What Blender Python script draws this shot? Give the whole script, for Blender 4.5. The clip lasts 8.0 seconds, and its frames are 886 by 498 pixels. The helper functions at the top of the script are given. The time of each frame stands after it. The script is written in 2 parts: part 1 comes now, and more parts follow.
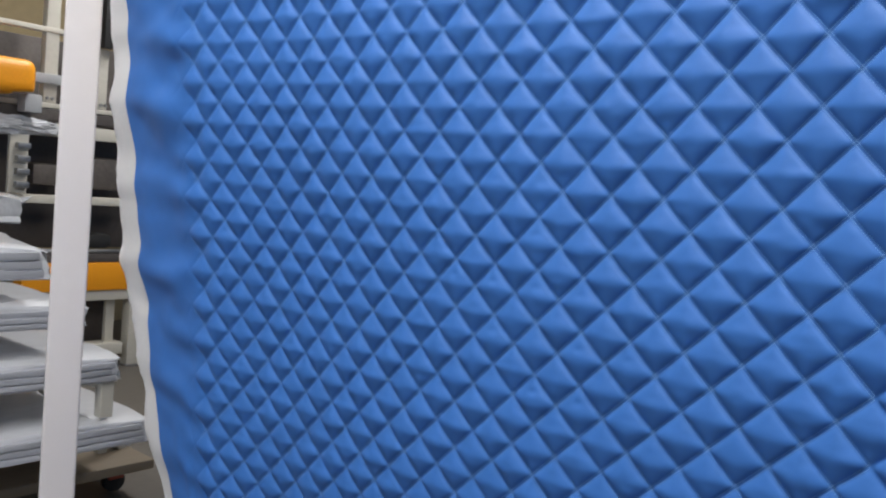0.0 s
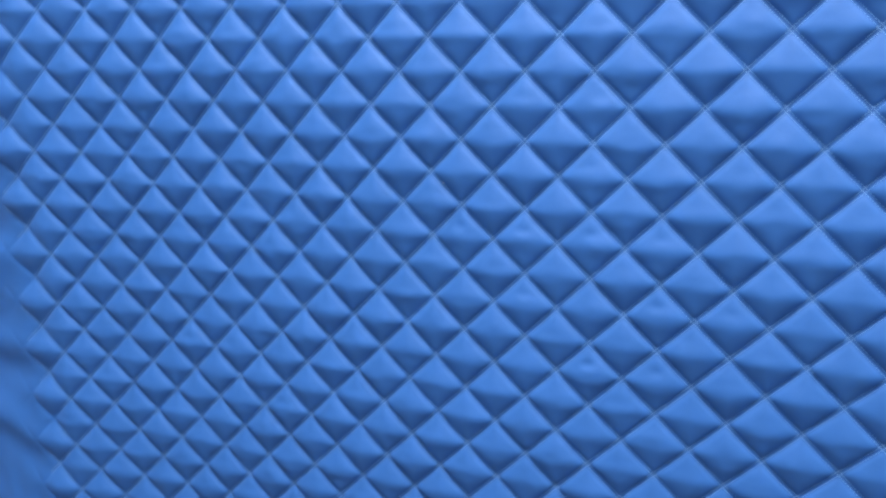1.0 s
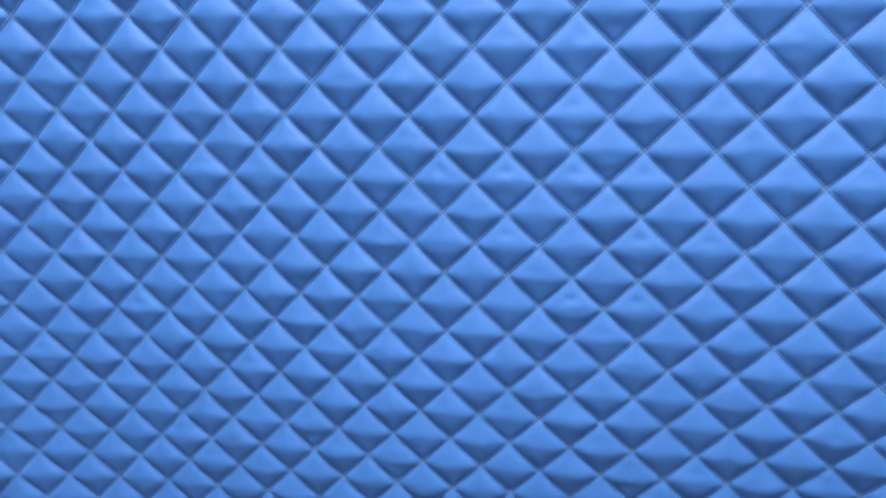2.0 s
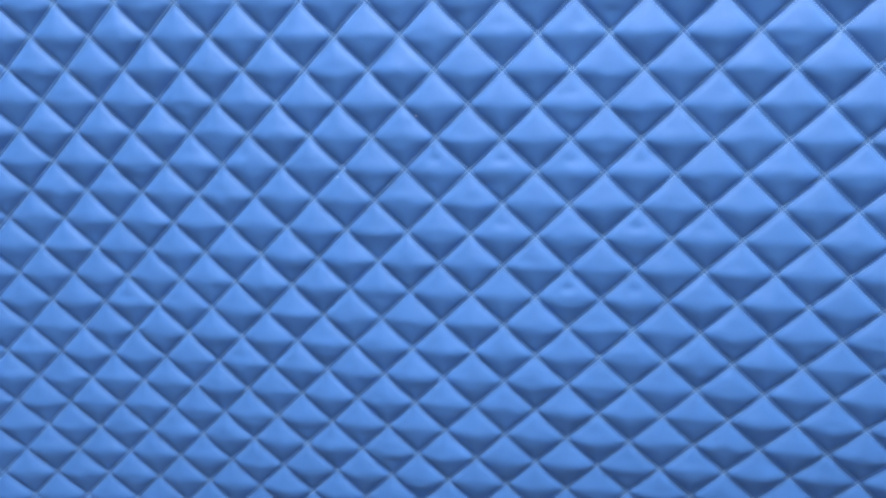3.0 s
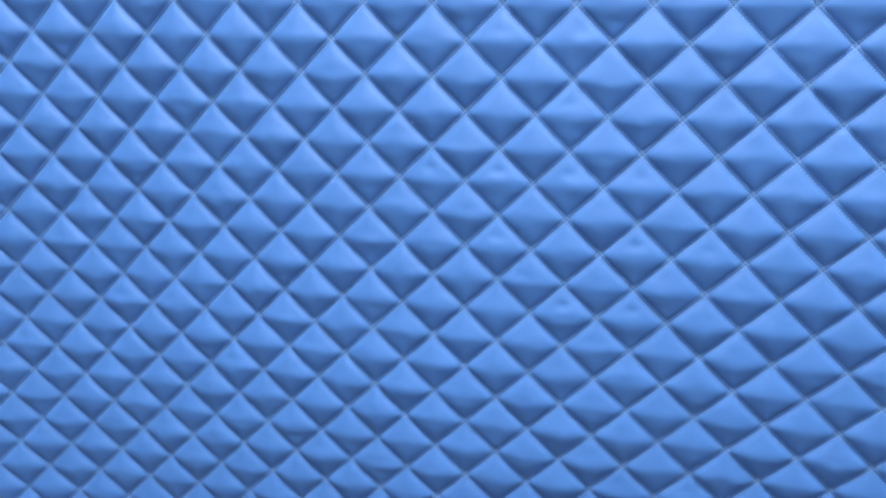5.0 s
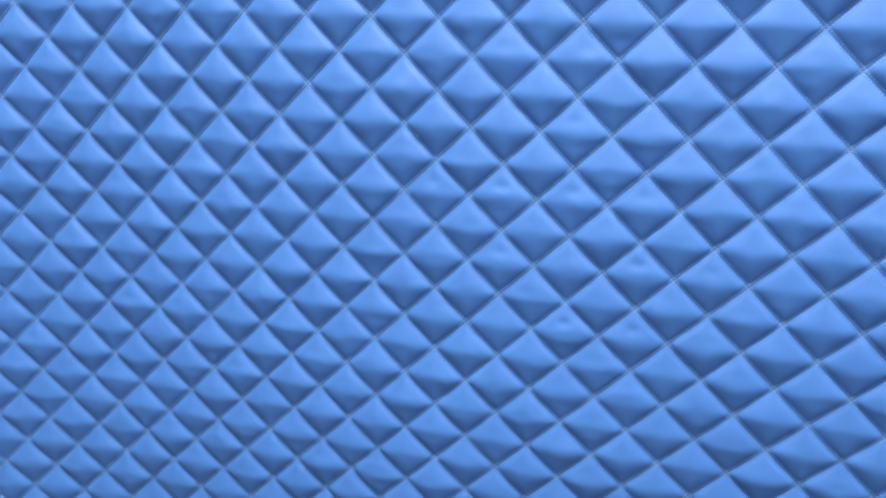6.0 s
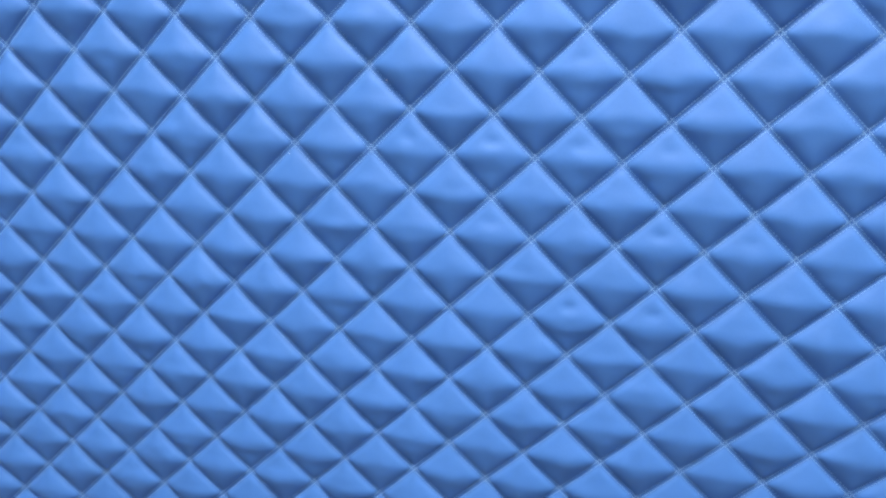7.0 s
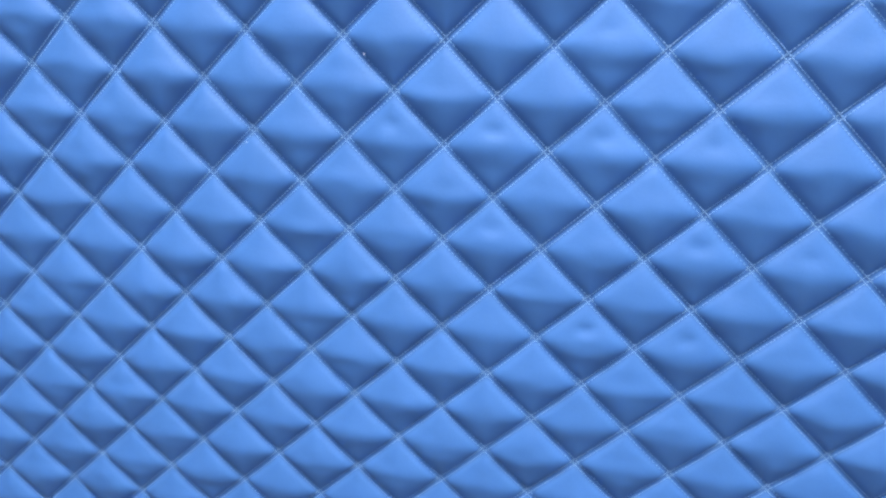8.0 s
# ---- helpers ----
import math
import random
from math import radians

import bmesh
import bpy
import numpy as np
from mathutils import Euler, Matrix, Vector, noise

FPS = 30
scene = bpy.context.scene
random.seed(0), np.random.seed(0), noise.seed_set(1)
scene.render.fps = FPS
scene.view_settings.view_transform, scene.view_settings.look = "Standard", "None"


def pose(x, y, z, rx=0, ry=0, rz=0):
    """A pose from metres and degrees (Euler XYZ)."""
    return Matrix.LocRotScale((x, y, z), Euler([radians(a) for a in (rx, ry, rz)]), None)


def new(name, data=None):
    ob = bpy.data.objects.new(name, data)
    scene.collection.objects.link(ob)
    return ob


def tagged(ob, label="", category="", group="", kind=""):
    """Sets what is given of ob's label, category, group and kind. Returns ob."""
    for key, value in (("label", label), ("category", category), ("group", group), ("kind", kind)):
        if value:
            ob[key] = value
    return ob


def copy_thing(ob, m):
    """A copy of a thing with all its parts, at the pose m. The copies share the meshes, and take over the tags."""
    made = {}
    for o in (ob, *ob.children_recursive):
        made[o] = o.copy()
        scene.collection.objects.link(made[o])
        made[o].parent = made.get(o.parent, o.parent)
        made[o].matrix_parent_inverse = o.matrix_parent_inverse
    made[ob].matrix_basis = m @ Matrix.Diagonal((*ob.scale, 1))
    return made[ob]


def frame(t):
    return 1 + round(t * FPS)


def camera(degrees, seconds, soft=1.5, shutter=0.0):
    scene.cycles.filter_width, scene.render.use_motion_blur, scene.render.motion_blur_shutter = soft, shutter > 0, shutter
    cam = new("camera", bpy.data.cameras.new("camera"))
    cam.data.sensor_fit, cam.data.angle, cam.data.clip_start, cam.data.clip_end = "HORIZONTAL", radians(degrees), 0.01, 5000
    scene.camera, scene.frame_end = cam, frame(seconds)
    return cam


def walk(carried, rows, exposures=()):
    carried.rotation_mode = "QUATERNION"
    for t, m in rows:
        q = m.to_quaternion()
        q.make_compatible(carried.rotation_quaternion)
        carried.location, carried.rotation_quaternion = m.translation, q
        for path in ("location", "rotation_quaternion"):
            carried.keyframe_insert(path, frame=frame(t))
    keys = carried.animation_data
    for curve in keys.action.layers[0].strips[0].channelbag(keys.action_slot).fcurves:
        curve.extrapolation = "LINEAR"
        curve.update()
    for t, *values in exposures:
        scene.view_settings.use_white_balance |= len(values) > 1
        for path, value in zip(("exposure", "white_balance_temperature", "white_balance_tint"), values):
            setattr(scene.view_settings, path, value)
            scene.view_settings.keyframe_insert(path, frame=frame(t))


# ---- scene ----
LENS = 54.15
cam = camera(LENS, 8.0, soft=2.15)
# seconds, place in metres, turn in degrees
PATH = [
    (0.0, 0.7322, -1.0032, 1.4038, 85.594, -5.127, 40.617),
    (0.2, 0.6361, -0.9486, 1.3912, 84.677, -4.670, 39.129),
    (0.4, 0.5306, -0.9098, 1.4054, 83.782, -2.622, 36.396),
    (0.5, 0.4794, -0.9026, 1.4037, 83.263, -2.409, 35.673),
    (0.6, 0.4319, -0.8980, 1.3928, 82.756, -3.042, 33.889),
    (0.8, 0.3480, -0.9002, 1.3881, 81.258, -2.975, 26.740),
    (1.0, 0.2667, -0.9268, 1.4004, 80.806, -1.247, 21.212),
    (1.2, 0.2010, -0.9496, 1.3961, 79.371, -0.710, 17.206),
    (1.5, 0.1528, -0.9639, 1.3927, 78.784, -0.214, 13.021),
    (1.7, 0.1293, -0.9696, 1.3967, 78.009, -0.043, 11.250),
    (2.8, 0.1065, -0.9490, 1.3881, 77.113, 0.148, 9.358),
    (3.0, 0.1022, -0.9578, 1.3897, 77.006, 0.237, 9.021),
    (3.5, 0.1132, -0.9491, 1.3989, 76.763, 0.310, 9.472),
    (4.0, 0.1393, -0.9328, 1.3899, 76.712, -0.100, 11.038),
    (4.5, 0.1360, -0.9270, 1.3929, 76.717, -1.137, 11.517),
    (5.0, 0.1455, -0.9245, 1.3931, 77.166, -1.470, 12.012),
    (5.2, 0.1488, -0.9245, 1.3966, 77.124, -1.599, 12.318),
    (6.3, 0.1704, -0.9055, 1.4036, 77.457, -2.712, 14.151),
    (6.5, 0.1557, -0.8844, 1.4029, 76.218, -2.396, 13.408),
    (6.7, 0.1446, -0.8471, 1.3872, 75.562, -2.704, 12.594),
    (7.0, 0.1235, -0.7598, 1.3654, 75.660, -2.128, 11.793),
    (7.5, 0.0887, -0.6399, 1.3707, 73.484, -1.859, 11.120),
    (8.0, 0.0941, -0.6243, 1.3738, 72.471, -2.330, 11.157),
]
# seconds, stops, kelvin, tint
EXPOSURES = [(0.0, -0.78, 6150, 10), (0.5, -0.60, 5720, 10), (1.0, -0.38, 5900, 10), (1.7, -0.06, 6250, 10), (3.0, 0.08, 6800, 10), (5.0, 0.14, 6850, 10), (8.0, 0.13, 6800, 10)]
walk(cam, [(r[0], pose(*r[1:])) for r in PATH], EXPOSURES)

# ---- light: a closed hall under added ceiling tubes, none of them in view ----
world = bpy.data.worlds.new("hall_air")
scene.world = world
world.use_nodes = True
world.node_tree.nodes["Background"].inputs[0].default_value = (0.75, 0.85, 1.0, 1)
world.node_tree.nodes["Background"].inputs[1].default_value = 0.02

HALL = (-6.0, 7.0, -5.4, 6.0, 3.5)  # x0, x1, y0, y1, ceiling


def lamp(name, x, y, z, sx, sy, watts, color=(1.0, 0.95, 0.89)):
    data = bpy.data.lights.new(name, "AREA")
    data.shape, data.size, data.size_y, data.energy, data.color = "RECTANGLE", sx, sy, watts, color
    ob = new(name, data)
    ob.matrix_world = pose(x, y, z)
    return ob


# assumed lamps: places and watts set the shading of quilt and background
LAMPS = [(-3.4, 1.9, 112), (-3.6, -2.6, 14), (0.15, -1.30, 180), (0.2, -4.2, 95), (3.8, -2.2, 25), (3.8, 2.2, 30), (0.2, 2.6, 40)]
for lx, ly, watts in LAMPS:
    lamp("added_ceiling_light", lx, ly, HALL[4] - 0.17, 2.4, 0.5, watts)


# ---- materials ----
def material(name, color, rough=0.6, metal=0.0, spots=(), bump=0.0, bump_scale=60.0, sheen=0.0, vary=0.12, scale=4.0, coat=0.0, stretch=(1, 1, 1), spec=0.5):
    """Colour with a broad and a fine variation, a fine relief and an uneven roughness. spots: a second colour, its share and its size."""
    m = bpy.data.materials.new(name)
    m.use_nodes = True
    nt = m.node_tree
    N, L = nt.nodes, nt.links
    b = N["Principled BSDF"]
    tc = N.new("ShaderNodeTexCoord")
    mp = N.new("ShaderNodeMapping")
    mp.inputs["Scale"].default_value = stretch
    L.new(tc.outputs["Object"], mp.inputs["Vector"])

    def noise_node(s, detail=4.0, dist=0.0):
        n = N.new("ShaderNodeTexNoise")
        n.inputs["Scale"].default_value, n.inputs["Detail"].default_value, n.inputs["Distortion"].default_value = s, detail, dist
        L.new(mp.outputs[0], n.inputs["Vector"])
        return n

    def mix(fac, a, c2, kind="MIX"):
        x = N.new("ShaderNodeMix")
        x.data_type, x.blend_type = "RGBA", kind
        for sock, val in ((x.inputs["Factor"], fac), (x.inputs["A"], a), (x.inputs["B"], c2)):
            if hasattr(val, "is_output"):
                L.new(val, sock)
            elif isinstance(val, (int, float)):
                sock.default_value = val
            else:
                sock.default_value = (*val, 1)
        return x.outputs["Result"]

    def ramp(sock, lo, hi):
        r = N.new("ShaderNodeMapRange")
        r.inputs[1].default_value, r.inputs[2].default_value = lo, hi
        L.new(sock, r.inputs[0])
        return r.outputs[0]

    big, fine = noise_node(scale, 3.0, 0.4), noise_node(scale * 14, 5.0)
    dark = tuple(c * (1 - vary) for c in color)
    lite = tuple(min(1, c * (1 + vary)) for c in color)
    col = mix(ramp(big.outputs[0], 0.3, 0.7), dark, lite)
    col = mix(ramp(fine.outputs[0], 0.35, 0.75), col, tuple(c * (1 - vary * 0.6) for c in color))
    if spots:
        spot = noise_node(spots[2], 6.0, 1.2)
        col = mix(ramp(spot.outputs[0], 1 - spots[1], 1 - spots[1] + 0.12), col, spots[0])
    L.new(col, b.inputs["Base Color"])
    rr = N.new("ShaderNodeMapRange")
    rr.inputs[3].default_value, rr.inputs[4].default_value = max(0.03, rough - 0.1), min(1, rough + 0.1)
    L.new(big.outputs[0], rr.inputs[0])
    L.new(rr.outputs[0], b.inputs["Roughness"])
    b.inputs["Metallic"].default_value = metal
    b.inputs["Specular IOR Level"].default_value = spec
    b.inputs["Sheen Weight"].default_value = sheen
    b.inputs["Sheen Roughness"].default_value = 0.4
    b.inputs["Coat Weight"].default_value = coat
    b.inputs["Coat Roughness"].default_value = 0.15
    if bump:
        bn = N.new("ShaderNodeBump")
        bn.inputs["Strength"].default_value, bn.inputs["Distance"].default_value = bump, 0.01
        L.new(noise_node(bump_scale, 6.0).outputs[0], bn.inputs["Height"])
        L.new(bn.outputs[0], b.inputs["Normal"])
    return m


BLUE = material("blue_microfibre", (0.037, 0.153, 0.475), 0.62, bump=0.03, bump_scale=420, vary=0.06, scale=3.0, spec=0.60)
THREAD = material("blue_thread", (0.16, 0.34, 0.67), 0.6, vary=0.1, scale=40)
WADDING = material("white_wadding", (0.66, 0.64, 0.62), 0.9, bump=0.12, bump_scale=260, vary=0.05, scale=5, sheen=0.3)
POST_PAINT = material("white_post_paint", (0.74, 0.69, 0.66), 0.45, bump=0.05, bump_scale=200, vary=0.04, scale=2, spots=((0.55, 0.50, 0.45), 0.24, 6.0))
CREAM = material("cream_machine_paint", (0.62, 0.59, 0.51), 0.42, bump=0.06, bump_scale=160, vary=0.08, scale=3, spots=((0.32, 0.28, 0.21), 0.28, 9.0))
ORANGE = material("orange_machine_paint", (0.92, 0.36, 0.010), 0.4, bump=0.04, bump_scale=150, vary=0.06, scale=4, spots=((0.60, 0.22, 0.03), 0.22, 12.0))
CHARCOAL = material("charcoal_steel", (0.120, 0.104, 0.094), 0.5, metal=0.2, bump=0.08, bump_scale=60, vary=0.25, scale=3, spots=((0.15, 0.13, 0.115), 0.35, 5.0))
STEEL = material("worn_steel", (0.42, 0.42, 0.42), 0.35, metal=0.9, bump=0.06, bump_scale=120, vary=0.15, scale=6)
GREY_PLASTIC = material("grey_plastic", (0.42, 0.43, 0.44), 0.5, bump=0.04, bump_scale=120, vary=0.06, scale=5)
RUBBER = material("black_rubber", (0.02, 0.02, 0.02), 0.7, bump=0.1, bump_scale=80, vary=0.2, scale=8)
BOARD = material("white_wrapped_board", (0.72, 0.73, 0.76), 0.38, bump=0.25, bump_scale=26, vary=0.07, scale=4, coat=0.35, stretch=(1, 0.3, 1))
FOAM_SIDE = material("grey_board_edge", (0.44, 0.45, 0.49), 0.5, bump=0.25, bump_scale=40, vary=0.12, scale=6, coat=0.25, stretch=(1, 0.25, 3))
PLASTIC = material("cloudy_plastic_film", (0.62, 0.63, 0.65), 0.16, bump=0.5, bump_scale=16, vary=0.15, scale=8, coat=0.6)
CONCRETE = material("brown_grey_concrete", (0.140, 0.128, 0.110), 0.55, bump=0.15, bump_scale=30, vary=0.18, scale=1.2, spots=((0.12, 0.10, 0.08), 0.38, 2.0))
WALL_PAINT = material("tan_wall_paint", (0.46, 0.36, 0.20), 0.8, bump=0.08, bump_scale=60, vary=0.08, scale=1.0)
# blue chosen so the unseen walls throw bluish fill onto the quilt's darker facets
BLUE_BOUNCE = material("blue_bounce_wall", (0.22, 0.42, 0.76), 0.8, bump=0.08, bump_scale=60, vary=0.06, scale=0.8)
CEILING = material("grey_ceiling_sheet", (0.55, 0.55, 0.54), 0.7, bump=0.08, bump_scale=20, vary=0.06, scale=0.8)
WOOD = material("worn_plywood", (0.26, 0.21, 0.15), 0.65, bump=0.15, bump_scale=40, vary=0.2, scale=3, stretch=(1, 0.15, 1), spots=((0.14, 0.11, 0.08), 0.35, 4.0))
RED = material("red_caster_paint", (0.40, 0.06, 0.03), 0.5, bump=0.05, bump_scale=80, vary=0.15, scale=8)
GLOW = bpy.data.materials.new("tube_glow")
GLOW.use_nodes = True
gb = GLOW.node_tree.nodes["Principled BSDF"]
gb.inputs["Emission Color"].default_value, gb.inputs["Emission Strength"].default_value = (1.0, 0.97, 0.93, 1), 4.0


# ---- builders ----
def mesh_of(name, bm, mat, smooth=True):
    me = bpy.data.meshes.new(name)
    bm.to_mesh(me)
    bm.free()
    me.materials.append(mat)
    if smooth:
        me.set_sharp_from_angle(angle=radians(38))
    return me


def part(name, bm, mat, parent, label="", smooth=True):
    ob = new(name, mesh_of(name, bm, mat, smooth))
    ob.parent = parent
    return tagged(ob, label)


def thing(name, place, label, category, group="", kind=""):
    ob = new(name)
    ob.location = place
    ob.empty_display_size = 0.1
    return tagged(ob, label, category, group, kind)


def add_box(bm, x0, x1, y0, y1, z0, z1, bevel=0.004, seg=2, m=None):
    r = bmesh.ops.create_cube(bm, size=1.0)
    vs = r["verts"]
    for v in vs:
        v.co = Vector((x0 + (v.co.x + 0.5) * (x1 - x0), y0 + (v.co.y + 0.5) * (y1 - y0), z0 + (v.co.z + 0.5) * (z1 - z0)))
        if m is not None:
            v.co = m @ v.co
    if bevel:
        es = list({e for v in vs for e in v.link_edges})
        bmesh.ops.bevel(bm, geom=es, offset=bevel, segments=seg, affect="EDGES", profile=0.6)
    return bm


def box(x0, x1, y0, y1, z0, z1, bevel=0.004, seg=2, m=None):
    return add_box(bmesh.new(), x0, x1, y0, y1, z0, z1, bevel, seg, m)


def rod(a, b, r, seg=16, bevel=0.0, bm=None):
    bm = bm or bmesh.new()
    a, b = Vector(a), Vector(b)
    d = b - a
    m = Matrix.Translation((a + b) / 2) @ d.to_track_quat("Z", "Y").to_matrix().to_4x4()
    bmesh.ops.create_cone(bm, cap_ends=True, segments=seg, radius1=r, radius2=r, depth=d.length, matrix=m)
    return bm


def plane_thing(name, x0, x1, y0, y1, z0, z1, mat, label, category):
    ob = new(name, mesh_of(name, box(x0, x1, y0, y1, z0, z1, 0), mat, False))
    return tagged(ob, label, category, kind="structure")


# ---- the hall ----
X0, X1, Y0, Y1, ZC = HALL
plane_thing("floor", X0, X1, Y0, Y1, -0.15, 0.0, CONCRETE, "stained brown-grey concrete workshop floor", "floor")
plane_thing("ceiling", X0 - 0.2, X1 + 0.2, Y0 - 0.2, Y1 + 0.2, ZC, ZC + 0.2, CEILING, "plain grey sheet ceiling of the hall", "ceiling")
plane_thing("wall_west", X0 - 0.2, X0, Y0, Y1, -0.15, ZC, WALL_PAINT, "tan painted workshop wall behind the machine", "wall")
# three unseen closing walls, added as blue reflectors; the south one stands close
plane_thing("wall_east", X1, X1 + 0.2, Y0, Y1, -0.15, ZC, BLUE_BOUNCE, "unseen closing wall, coloured blue to bounce blue light", "wall")
plane_thing("wall_north", X0 - 0.2, X1 + 0.2, Y1, Y1 + 0.2, -0.15, ZC, BLUE_BOUNCE, "unseen closing wall, coloured blue to bounce blue light", "wall")
plane_thing("wall_south", X0 - 0.2, X1 + 0.2, Y0 - 0.2, Y0, -0.15, ZC, BLUE_BOUNCE, "unseen closing wall, coloured blue to bounce blue light", "wall")

# an invented fitting over each assumed lamp, out of view
fixture = thing("added_tube_light", (LAMPS[0][0], LAMPS[0][1], ZC), "unseen white ceiling tube light fitting, added to light the hall", "ceiling light", "ceiling lights")
part("housing", box(-1.25, 1.25, -0.28, 0.28, -0.1, 0.0, 0.01), GREY_PLASTIC, fixture)
for sy in (-0.14, 0.14):
    part("tube", rod((-1.18, sy, -0.13), (1.18, sy, -0.13), 0.014, 12), GLOW, fixture, "glowing white tube of the added fitting")
for lx, ly, watts in LAMPS[1:]:
    copy_thing(fixture, pose(lx, ly, ZC))

# ---- the quilt: lattice of stitched diamonds, u across and v up, one step is half a diagonal ----
S, ASPECT = 0.0354, 1.0068
QUILT_POSE = pose(0.0205, -0.0313, 1.1561, 6.710, 0.039, -2.217)
# slow sag of the sheet and its stretch across and up: coefficients of a**2, a*b, b**2, a**3 ...
SAG = (0.752, 0.422, -0.246, 0.548, -0.287, 0.632, -0.243, -1.795, -0.543, 0.022, -0.619, 0.660)
STRETCH_U = (0.201, -0.230, 0.139)
STRETCH_V = (0.158, 0.020, -0.039)
EDGE = -27.1
GROOVE = 0.037
PUFF = 0.248
DIMPLES = ((2, -1, 0.12), (4, -1, 0.09), (0, 3, 0.08), (-2, 3, 0.08), (4, 3, 0.06), (0, 1, 0.05), (4, 1, 0.07), (2, 3, 0.06), (6, 1, 0.05), (2, 5, 0.05))
rng = np.random.default_rng(7)
TABLE = rng.random((64, 64))


def smooth_noise(x, y):
    xi, yi = np.floor(x).astype(int), np.floor(y).astype(int)
    fx, fy = x - xi, y - yi
    fx, fy = fx * fx * (3 - 2 * fx), fy * fy * (3 - 2 * fy)
    g = lambda i, j: TABLE[i % 64, j % 64]
    return (g(xi, yi) * (1 - fx) + g(xi + 1, yi) * fx) * (1 - fy) + (g(xi, yi + 1) * (1 - fx) + g(xi + 1, yi + 1) * fx) * fy - 0.5


def step(x, a, b):
    t = np.clip((x - a) / (b - a), 0, 1)
    return t * t * (3 - 2 * t)


def soft_clip(x, lo, hi, w=0.7):
    x = lo + w * np.logaddexp(0, (x - lo) / w)
    return hi - w * np.logaddexp(0, (hi - x) / w)


def slow(u, v, coefs):
    a, b = (soft_clip(u, -20, 14) + 4) / 18, (soft_clip(v, -10, 14) - 1) / 14
    powers = [(d - k, k) for d in (2, 3, 4) for k in range(d + 1)]
    return sum(c * a ** i * b ** j for c, (i, j) in zip(coefs, powers))


def sag(u, v):
    # the loose border curls back a little
    return slow(u, v, SAG) + 0.3 * step(-u, 20.0, 28.0)


def hem(u, v):
    """The loose border: folds that run in from the edge and die out among the diamonds."""
    folds = sum(k * np.exp(-((v - c + 0.05 * (u + 22)) / w) ** 2) for c, w, k in
                ((13.4, 0.9, 0.26), (9.8, 0.85, 0.32), (5.3, 0.9, 0.16), (0.2, 0.85, 0.32), (-2.9, 0.9, 0.12), (-6.2, 0.85, 0.30), (-10.5, 1.0, 0.2)))
    folds = folds * step(-u, 19.6, 22.6) * (0.45 + 0.55 * step(u, -27.5, -23.5))
    # the outer diamonds run out in short tails
    tails = -np.cos(v * np.pi) * 0.08 * step(u, -24.2, -20.2) * step(-u, 18.6, 20.4)
    soft = smooth_noise(u * 0.35 + 9, v * 0.45) * 0.34 + smooth_noise(u * 0.7 + 2, v * 1.0) * 0.10
    return folds + tails + soft * step(-u, 18.6, 22.0)


def puff(u, v):
    a, b = (u + v) / 2, (u - v) / 2
    ca, cb = np.floor(a), np.floor(b)
    fa, fb = a - ca, b - cb
    ta = np.clip((np.minimum(fa, 1 - fa) - GROOVE) / (0.5 - GROOVE), 0, 1)
    tb = np.clip((np.minimum(fb, 1 - fb) - GROOVE) / (0.5 - GROOVE), 0, 1)
    # a pillow like a small roof: a level ridge from side to side, no hips, steep sides at the stitching
    du, dv = np.abs(fa + fb - 1), np.abs(fa - fb)
    along = (np.sqrt(du * du + 0.0025) - 0.05) / 0.951
    up = np.sqrt(dv * dv + 0.008) - 0.089
    roof = (1 - along * along) * (1 - np.clip(up / np.maximum(1 - along, 0.05), 0, 1) ** 1.18)
    f = np.clip(roof, 0, 1) * step(np.minimum(ta, tb), -0.05, 0.06)
    cu, cv = ca + cb + 1, ca - cb
    size = 1 + 0.22 * smooth_noise(cu * 0.77 + 11.3, cv * 0.83 + 5.1)
    h = f * PUFF * size
    h = h + f * (0.04 * smooth_noise(u * 2.3, v * 2.3) + 0.03 * smooth_noise(u * 1.3 + 31, v * 4.1)) + 0.02 * smooth_noise(u * 1.1 + 7, v * 1.1)
    for du, dv, deep in DIMPLES:
        h = h - 0.5 * deep * np.exp(-(((u - du) / 0.17) ** 2 + ((v - dv - 0.36) / 0.13) ** 2))
    return h * step(u, -22.2, -18.2)


def quilt_y(u, v):
    return sag(u, v) - hem(u, v) - puff(u, v)


def quilt_xyz(u, y, v):
    return np.stack([(u + slow(u, v, STRETCH_U)) * S, y * S, (v + slow(u, v, STRETCH_V)) * ASPECT * S], -1)


def grid_mesh(name, P, mat, smooth=True):
    n, m = P.shape[:2]
    idx = np.arange(n * m).reshape(n, m)
    faces = np.stack([idx[:-1, :-1], idx[:-1, 1:], idx[1:, 1:], idx[1:, :-1]], -1).reshape(-1, 4)
    me = bpy.data.meshes.new(name)
    me.from_pydata(P.reshape(-1, 3).tolist(), [], faces.tolist())
    me.materials.append(mat)
    if smooth:
        me.shade_smooth()
    return me


V_FLOOR = -32.4
quilt = thing("quilted_fabric", (0, 0, 0), "bright blue diamond-quilted fabric sheet hanging with white wadding behind", "quilted fabric")
quilt.matrix_basis = QUILT_POSE
us = np.concatenate([np.arange(EDGE, 15, 0.075), np.arange(15, 42.1, 0.25)])
vs = np.concatenate([np.arange(V_FLOOR, -16, 0.25), np.arange(-16, 17, 0.075), np.arange(17, 36.1, 0.25)])
U, V = np.meshgrid(us, vs)
# the cut edge wanders a little
def cut_edge(v):
    notch = sum(0.25 * np.exp(-((v - n) / 0.9) ** 2) for n in (13.3, 9.8, 0.2, -6.2))
    return 0.0093 * np.maximum(0, 5 - np.maximum(v, -14)) ** 2 - notch + 0.25 * smooth_noise(v * 0.6, v * 0.1 + 4)


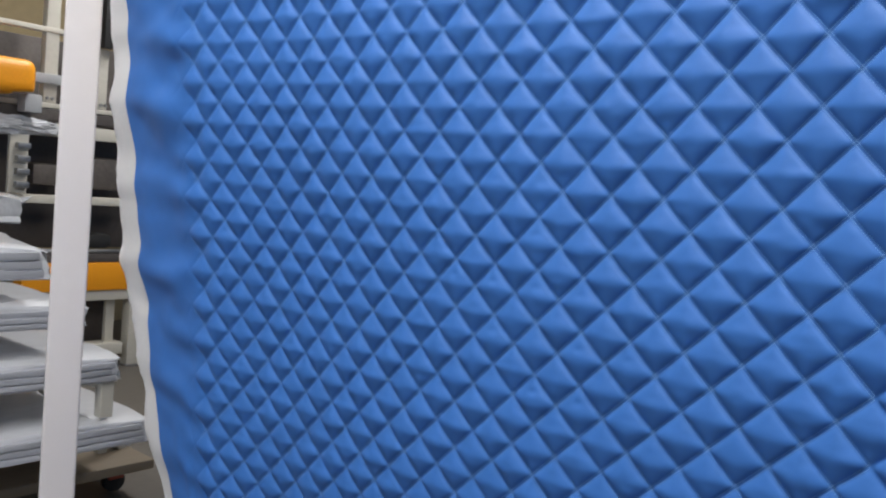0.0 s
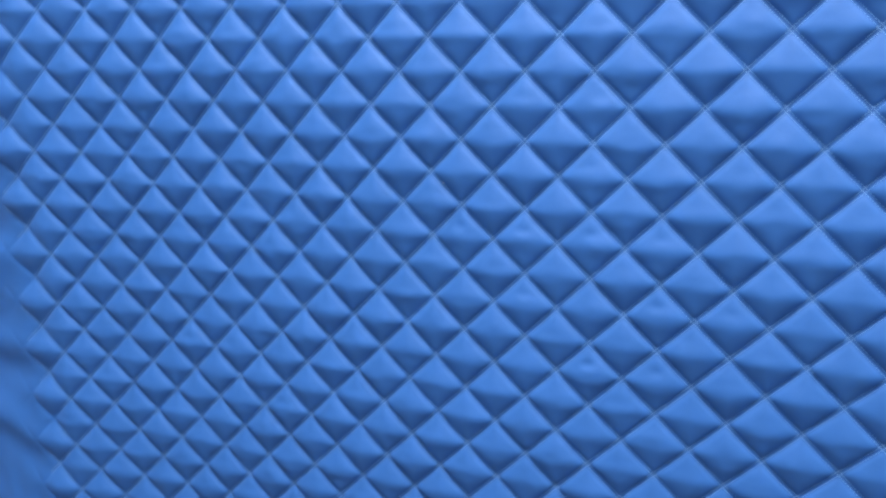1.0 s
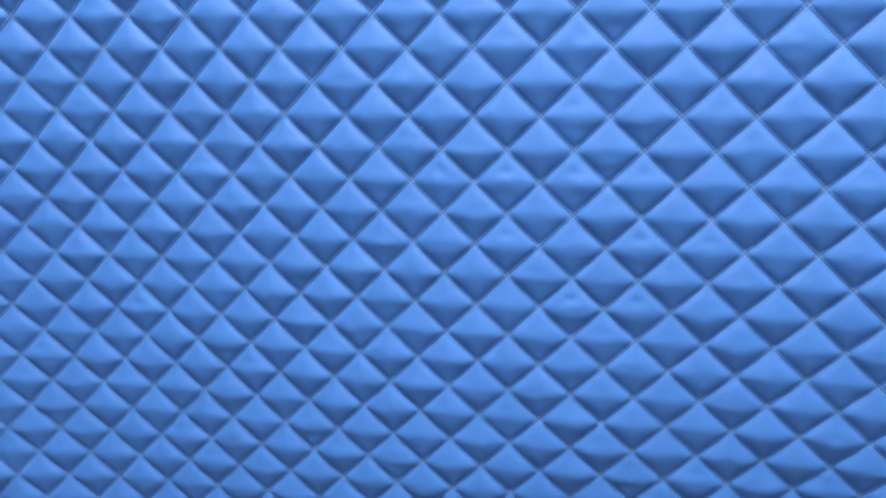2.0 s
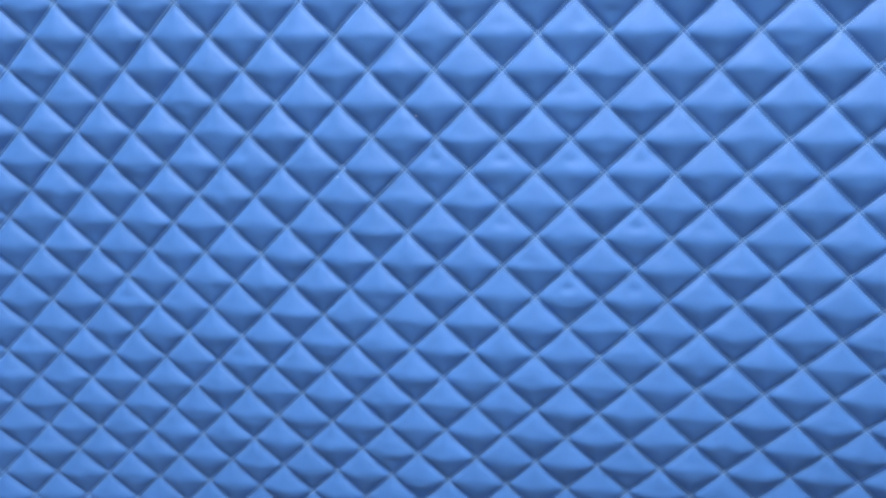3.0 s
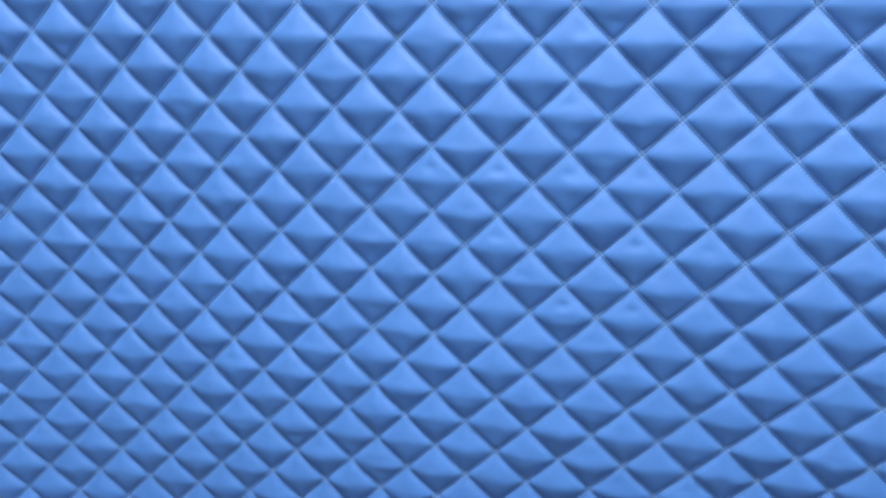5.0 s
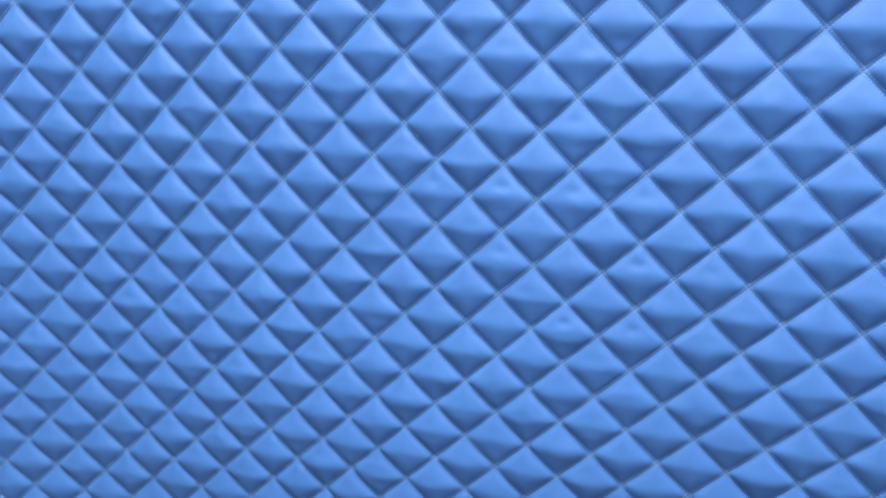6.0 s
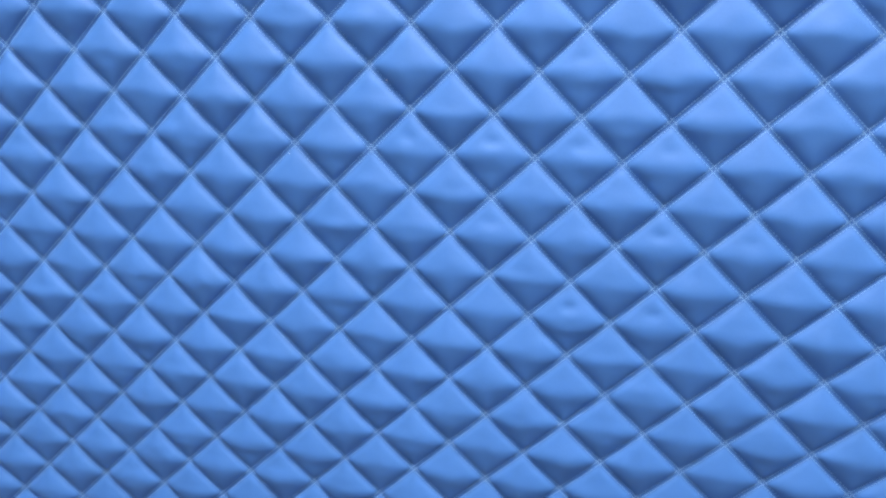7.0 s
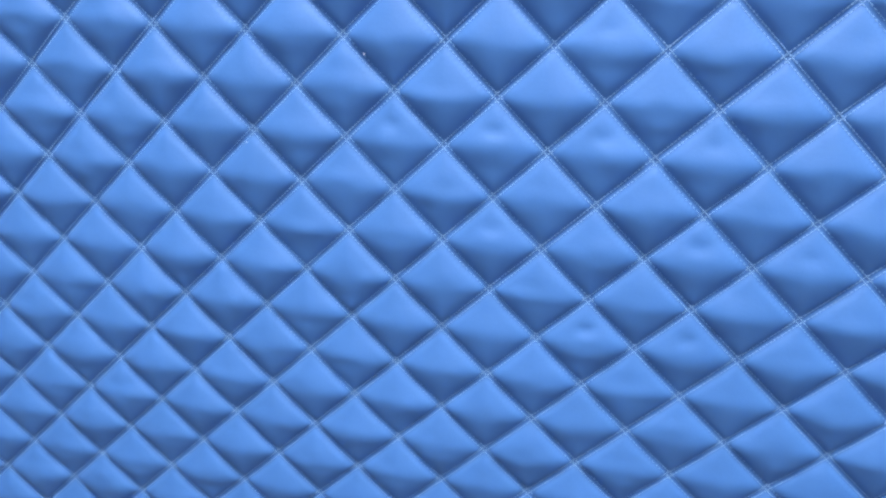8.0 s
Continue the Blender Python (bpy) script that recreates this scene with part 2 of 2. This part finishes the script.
Uw = U + cut_edge(V) * step(-U, 20.0, 26.35)
ob = new("face_fabric", grid_mesh("face_fabric", quilt_xyz(Uw, quilt_y(U, V), V), BLUE))
ob.parent = quilt

# wadding: a soft thick sheet that stands out beyond the cut edge
wu = np.concatenate([np.linspace(-1.0, 8.0, 46) + EDGE, np.arange(EDGE + 8.5, 42.5, 1.0)])
wv = np.concatenate([np.arange(V_FLOOR, 36.2, 0.2)])
WU, WV = np.meshgrid(wu, wv)
reach = 2.65 + 0.5 * np.exp(-((WV - 6) / 5) ** 2) + 0.22 * smooth_noise(WV * 2.7, WV * 0.3) + 1.3 * smooth_noise(WV * 0.11 + 5, WV * 0.03) + 0.5 * smooth_noise(WV * 0.6 + 1, WV * 0.05)
WX = WU + cut_edge(WV) * step(-WU, 20.0, 26.35) - (reach - 1.0) * np.clip(EDGE - WU, 0, 1)
base_y = sag(WU, WV) - hem(WU, WV)
front = base_y + 0.22
front[:, 0] += 0.16
back = base_y + 0.7
back[:, 0] = front[:, 0] + 0.05
sheet = np.concatenate([quilt_xyz(WX, front, WV)[:, ::-1], quilt_xyz(WX, back, WV)], 1)
ob = new("wadding", grid_mesh("wadding", sheet, WADDING))
ob.parent = quilt
tagged(ob, "soft white wadding with a ragged edge")


def stitches():
    """Two rows of thread along every line of the lattice, each stitch a small spindle lying in the groove."""
    pitch = 1 / 17
    k = np.arange(-20, 20)
    s = np.arange(-20, 20, pitch)
    K, Q = np.meshgrid(k, s)
    ends = []
    for fam in (0, 1):
        for side in (-1, 1):
            A = K + side * GROOVE * 0.92
            lo, hi = Q - pitch * 0.55, Q + pitch * 0.55
            if fam == 0:
                ends.append(np.stack([A + lo, A - lo, A + hi, A - hi], -1).reshape(-1, 4))
            else:
                ends.append(np.stack([lo + A, lo - A, hi + A, hi - A], -1).reshape(-1, 4))
    e = np.concatenate(ends)
    mid_u, mid_v = (e[:, 0] + e[:, 2]) / 2, (e[:, 1] + e[:, 3]) / 2
    e = e[(mid_u > -20.2 + 1.8 * smooth_noise(mid_v * 0.9, mid_v * 0.1)) & (mid_u < 14) & (mid_v > -13) & (mid_v < 15)]
    u0, v0, u1, v1 = e.T
    y0, y1 = quilt_y(u0, v0), quilt_y(u1, v1)
    um, vm = (u0 + u1) / 2, (v0 + v1) / 2
    ym = quilt_y(um, vm)
    du, dv = u1 - u0, v1 - v0
    ln = np.hypot(du, dv)
    pu, pv = -dv / ln * 0.017, du / ln * 0.017
    pts = np.stack([quilt_xyz(u0, y0 - 0.019, v0), quilt_xyz(u1, y1 - 0.019, v1), quilt_xyz(um + pu, ym - 0.013, vm + pv),
                    quilt_xyz(um - pu, ym - 0.013, vm - pv), quilt_xyz(um, ym - 0.028, vm)], 1)
    n = len(pts)
    tri = np.array([[0, 4, 2], [0, 3, 4], [1, 2, 4], [1, 4, 3]])
    faces = (np.arange(n)[:, None, None] * 5 + tri[None]).reshape(-1, 3)
    me = bpy.data.meshes.new("stitching")
    me.from_pydata(pts.reshape(-1, 3).tolist(), [], faces.tolist())
    me.materials.append(THREAD)
    me.shade_smooth()
    return me


ob = new("stitching", stitches())
ob.parent = quilt
tagged(ob, "double rows of pale blue thread", kind="stuff")

# ---- the post beside the quilt ----
post = thing("steel_post", (-1.085, -0.098, 0.0), "off-white painted square steel post beside the hanging fabric", "post")
post.rotation_euler = (0, 0, radians(-26))
part("tube", box(-0.036, 0.036, -0.036, 0.036, 0.0, ZC, 0.006, 3), POST_PAINT, post)
part("base_plate", box(-0.07, 0.07, -0.07, 0.07, 0.0, 0.008, 0.002), POST_PAINT, post)


# ---- the trolley with wrapped boards ----
RX = -2.10


def wrapped_board(y1, z0, z1, depth, seed, label, skew=0.0, wrap=BOARD, rough=1.0):
    """A stack of boards in plastic film: a long slab with a sagging wrinkled skin, grey board edges and a folded tail of film."""
    r = random.Random(seed)
    y0 = -1.5
    t = thing("wrapped_board", (RX - depth / 2, (y0 + y1) / 2, z0), label, "wrapped board", "wrapped boards on the trolley")
    hx, hy, h = depth / 2, (y1 - y0) / 2, z1 - z0
    bm = bmesh.new()
    add_box(bm, -hx, hx, -hy, hy, 0, h, 0.0)
    for axis, least, cuts in ((1, 0.3, 60), (0, 0.2, 12), (2, 0.02, 4)):
        es = [e for e in bm.edges if abs(e.verts[0].co[axis] - e.verts[1].co[axis]) > least]
        bmesh.ops.subdivide_edges(bm, edges=es, cuts=cuts, use_grid_fill=True)
    off = Vector((r.random() * 20, r.random() * 20, 0))
    for v in bm.verts:
        p = v.co.copy()
        n1 = noise.noise(Vector((p.x * 3, p.y * 2.2, p.z * 14)) + off) * rough
        n2 = noise.noise(Vector((p.x * 13, p.y * 8, p.z * 45)) + off) * rough
        n3 = noise.noise(Vector((p.x * 4, p.y * 1.2, p.z * 90)) + off) * rough
        front, top, end = abs(p.x) > hx - 1e-4, p.z > h - 1e-4, p.y > hy - 1e-4
        if front:
            v.co.x += (0.006 * n1 + 0.004 * n2 + 0.005 * n3) * (1 if p.x > 0 else -1)
        if top:
            v.co.z += 0.009 * n1 + 0.004 * n2 - 0.010 * (abs(p.x) / hx) ** 6 - 0.012 * max(0, p.y / hy) ** 12
        elif p.z > 1e-4:
            v.co.z += 0.004 * n1
        if end:
            v.co.y += 0.015 * n1 + 0.008 * n2 - skew * (hx - p.x) / depth - 0.012 * (1 - p.z / h)
    me_edges = [e for e in bm.edges if e.is_manifold and e.calc_face_angle(0) > 1.0]
    bmesh.ops.bevel(bm, geom=me_edges, offset=0.005, segments=2, affect="EDGES")
    part("film_wrap", bm, wrap, t)
    if wrap is PLASTIC:
        return t
    edge = bmesh.new()
    layers = 3
    lh = (h - 0.030) / layers
    for k in range(layers):
        za = 0.006 + k * lh
        out = 0.006 + 0.005 * r.random()
        add_box(edge, hx - 0.01, hx + out, -hy + 0.01, hy - 0.02 - 0.03 * r.random(), za, za + lh - 0.004, 0.003)
    bmesh.ops.subdivide_edges(edge, edges=[e for e in edge.edges if e.calc_length() > 1.0], cuts=30, use_grid_fill=True)
    for v in edge.verts:
        v.co.z += 0.004 * noise.noise(Vector((0, v.co.y * 2.5, seed)))
        v.co.x += 0.004 * noise.noise(Vector((seed, v.co.y * 4, v.co.z * 30)))
    part("board_edges", edge, FOAM_SIDE, t, "grey edges of the stacked boards")
    tail = bmesh.new()
    bmesh.ops.create_grid(tail, x_segments=20, y_segments=12, size=0.5)
    for v in tail.verts:
        a, b = v.co.x + 0.5, v.co.y + 0.5
        w = 0.006 * noise.noise(Vector((a * 5, b * 5, seed))) + 0.002 * noise.noise(Vector((a * 21, b * 19, seed + 3)))
        v.co = Vector((hx - 0.004 - a * 0.10 + w, hy - 0.02 - skew * a * 0.10 / depth + b * 0.022 * (1 - 0.5 * a) + w, h * (0.80 - 0.75 * b) + 1.5 * w))
    bmesh.ops.solidify(tail, geom=tail.faces[:], thickness=0.0015)
    part("film_tail", tail, PLASTIC, t, "crumpled tail of clear film")
    return t


wrapped_board(0.755, 0.345, 0.447, 0.62, 1, "long white film-wrapped board stack low on the trolley", 0.02)
wrapped_board(0.622, 0.590, 0.690, 0.60, 2, "long white film-wrapped board stack on the middle shelf", 0.0)
wrapped_board(0.480, 0.797, 0.887, 0.58, 3, "white film-wrapped board stack above the middle shelf", 0.03)
wrapped_board(0.345, 0.965, 1.085, 0.55, 4, "white board stack in loose shiny film on an upper shelf", 0.05, BOARD, 1.8)
wrapped_board(0.245, 1.150, 1.245, 0.50, 5, "bundle in crumpled clear film on the top shelf", 0.05, PLASTIC, 2.6)

rack = thing("board_trolley", (RX - 0.3, 0.0, 0.0), "cream steel trolley with shelves of wrapped boards", "trolley")
SHELVES = (0.345, 0.590, 0.797, 0.965, 1.150)
for lx in (0.262, -0.27):
    part("spacer", box(lx - 0.022, lx + 0.022, 0.558, 0.606, 0.456, SHELVES[1] - 0.001, 0.003), CREAM, rack)
    part("upright", box(lx - 0.022, lx + 0.022, -0.922, -0.878, 0.10, SHELVES[4] - 0.001, 0.003), CREAM, rack)
part("upright", box(-0.30, -0.25, 0.55, 0.60, 0.10, SHELVES[0] - 0.001, 0.003), CREAM, rack)
for lx in (-0.27,):
    part("upright", box(lx - 0.022, lx + 0.022, 0.10, 0.144, 0.10, 1.149, 0.003), CREAM, rack)
for zs, ya in zip(SHELVES, (0.60, 0.58, 0.10, 0.10, 0.10)):
    for ly in (ya, -0.9):
        part("arm", box(-0.29, 0.24, ly - 0.018, ly + 0.018, zs - 0.036, zs - 0.001, 0.003), CREAM, rack)
    part("rail", box(-0.25, -0.22, -1.1, ya + 0.018, zs - 0.034, zs - 0.002, 0.003), CREAM, rack)
part("deck", box(-0.42, 0.06, -1.2, 0.93, 0.135, 0.175, 0.006), WOOD, rack, "worn brown plywood deck")
part("brace", box(-0.02, 0.02, -0.03, 0.03, 0.0, 0.62, 0.004, 2, pose(-0.16, 0.93, 0.165, 52, 0, 18)), CREAM, rack)
for cx, cy in ((-0.13, 0.86), (-0.36, -1.1), (0.02, -1.1)):
    caster = part("caster", rod((cx - 0.016, cy, 0.045), (cx + 0.016, cy, 0.045), 0.045, 20), RUBBER, rack, "black rubber caster wheel")
    part("fork", box(cx - 0.028, cx + 0.028, cy - 0.034, cy + 0.034, 0.055, 0.136, 0.008), RED, caster, "rust-red caster fork")

# ---- the machine at the back ----
MX = -4.45
machine = thing("quilting_machine", (MX, 1.5, 0.0), "cream and orange quilting machine frame with dark panels", "machine")


def mbox(name, dx0, dx1, y0, y1, z0, z1, mat, label="", bevel=0.006):
    return part(name, box(dx0, dx1, y0 - 1.5, y1 - 1.5, z0, z1, bevel), mat, machine, label)


mbox("orange_beam", -0.12, 0.0, 1.29, 3.2, 0.522, 0.700, ORANGE, "bright orange painted beam", 0.01)
mbox("lower_beam", -0.14, -0.015, -1.5, 3.2, 0.455, 0.520, CREAM)
mbox("black_rail", -0.16, -0.01, -1.5, 3.2, 0.702, 0.757, CHARCOAL, "black steel rail")
part("shaft", rod((-0.03, -3.0, 0.772), (-0.03, 1.7, 0.772), 0.014), STEEL, machine, "bright steel shaft")
mbox("rail", -0.10, 0.0, -1.5, 3.2, 1.467, 1.545, CREAM)
mbox("rail", -0.10, 0.0, -1.5, 3.2, 1.064, 1.112, CREAM)
mbox("top_rail", -0.08, 0.0, -1.5, 3.2, 2.075, 2.105, CREAM)
mbox("tray", -0.30, 0.01, -1.5, 3.2, 1.632, 1.662, CREAM)
mbox("tray_front", -0.02, 0.004, -1.5, 3.2, 1.560, 1.630, CHARCOAL, "dark tray front")
mbox("back_panel", -0.38, -0.34, -1.5, 3.2, 0.76, 2.074, CHARCOAL, "dark steel back panel")
mbox("lower_panel", -0.30, -0.26, -1.5, 1.985, 0.10, 0.454, CHARCOAL, "dark steel lower panel")
mbox("side_panel", -0.13, -0.09, 1.885, 1.945, 0.16, 0.454, CREAM)
mbox("sill", -0.16, -0.03, -1.5, 1.985, 0.09, 0.165, CREAM)
for yy in (1.365, 1.700, 2.5, -0.3):
    mbox("column", -0.07, -0.008, yy, yy + 0.080 if yy < 1.5 else yy + 0.06, 1.664, 2.90 if yy < 1.5 else 2.03, CREAM)
    for k in (0, 1):
        bolt = rod((-0.008, yy + 0.02 + 0.03 * k - 1.5, 1.69), (0.006, yy + 0.02 + 0.03 * k - 1.5, 1.69), 0.009, 6)
        part("bolt", bolt, STEEL, machine)
for yy in (2.010, 2.95, -1.2):
    mbox("leg", -0.11, -0.018, yy, yy + 0.092, 0.012, 0.454, CREAM)
    part("foot", rod((-0.065, yy + 0.046 - 1.5, 0.0), (-0.065, yy + 0.046 - 1.5, 0.014), 0.06), STEEL, machine)
# head with a rounded nose on a grey arm
nose = box(0.03, 0.20, 0.45 - 1.5, 1.24 - 1.5, 1.675, 1.880, 0.07, 5)
for v in nose.verts:
    if v.co.z < 1.70:
        v.co.y -= 0.10 * step(v.co.y, -0.50, -0.26)
part("head", nose, ORANGE, machine, "rounded orange machine head")
mbox("arm", -0.06, 0.03, 1.10, 1.48, 1.775, 1.83, GREY_PLASTIC, "grey arm behind the head")
mbox("sensor_box", 0.015, 0.12, 1.205, 1.305, 1.590, 1.695, GREY_PLASTIC, "small grey box", 0.012)
mbox("bracket_plate", 0.0, 0.03, 1.17, 1.28, 1.12, 1.463, CREAM)
for k in range(4):
    mbox("bracket", 0.03, 0.075, 1.20, 1.275, 1.155 + k * 0.075, 1.190 + k * 0.075, STEEL)
mbox("motor", -0.30, -0.06, 1.35, 1.60, 1.17, 1.30, CHARCOAL, "dark motor housing", 0.03)
mbox("motor", -0.30, -0.06, 1.72, 2.0, 1.16, 1.36, CHARCOAL, "dark motor housing", 0.03)
mbox("cover", -0.20, -0.02, 1.56, 1.86, 0.79, 0.88, RUBBER, "black cover with a bent lip", 0.03)

mbox("black_cover", 0.003, 0.06, 1.690, 1.775, 2.035, 2.45, RUBBER, "narrow black cover on the column", 0.012)

# crumpled film lying along the rail
film = thing("film_bundle", (MX + 0.005, 1.15, 1.462), "crumpled bundle of clear plastic film wrapped round the machine rail", "plastic film")
bm = bmesh.new()
bmesh.ops.create_icosphere(bm, subdivisions=5, radius=1.0)
for v in bm.verts:
    p = v.co.copy()
    n = 0.30 * noise.noise(p * 2.1) + 0.22 * noise.noise(p * 5.3) + 0.12 * noise.noise(p * 12)
    v.co = Vector((p.x * 0.06 * (1 + n), p.y * 0.33 * (1 + 0.3 * n), 0.05 + p.z * 0.055 * (1 + 1.2 * n)))
part("film", bm, PLASTIC, film)

# lint caught on the quilt
LINT = material("white_lint", (0.42, 0.52, 0.70), 0.9, vary=0.05, scale=60)
for lu, lv in ((-5.14, 2.73), (-2.56, 4.68)):
    bm = bmesh.new()
    c = Vector(quilt_xyz(np.array(lu), quilt_y(np.array([lu]), np.array([lv]))[0] - 0.02, np.array(lv)))
    for k in range(5):
        r1 = Vector((random.uniform(-1, 1), -abs(random.uniform(0, 0.4)), random.uniform(-1, 1))) * 0.0007
        r2 = Vector((random.uniform(-1, 1), -abs(random.uniform(0, 0.4)), random.uniform(-1, 1))) * 0.0007
        rod(r1, r2, 0.00035, 5, bm=bm)
    lint = new("lint", mesh_of("lint", bm, LINT))
    lint.location = QUILT_POSE @ c
    tagged(lint, "tiny tuft of white lint caught on the blue quilted fabric", "lint", "lint on the quilt")
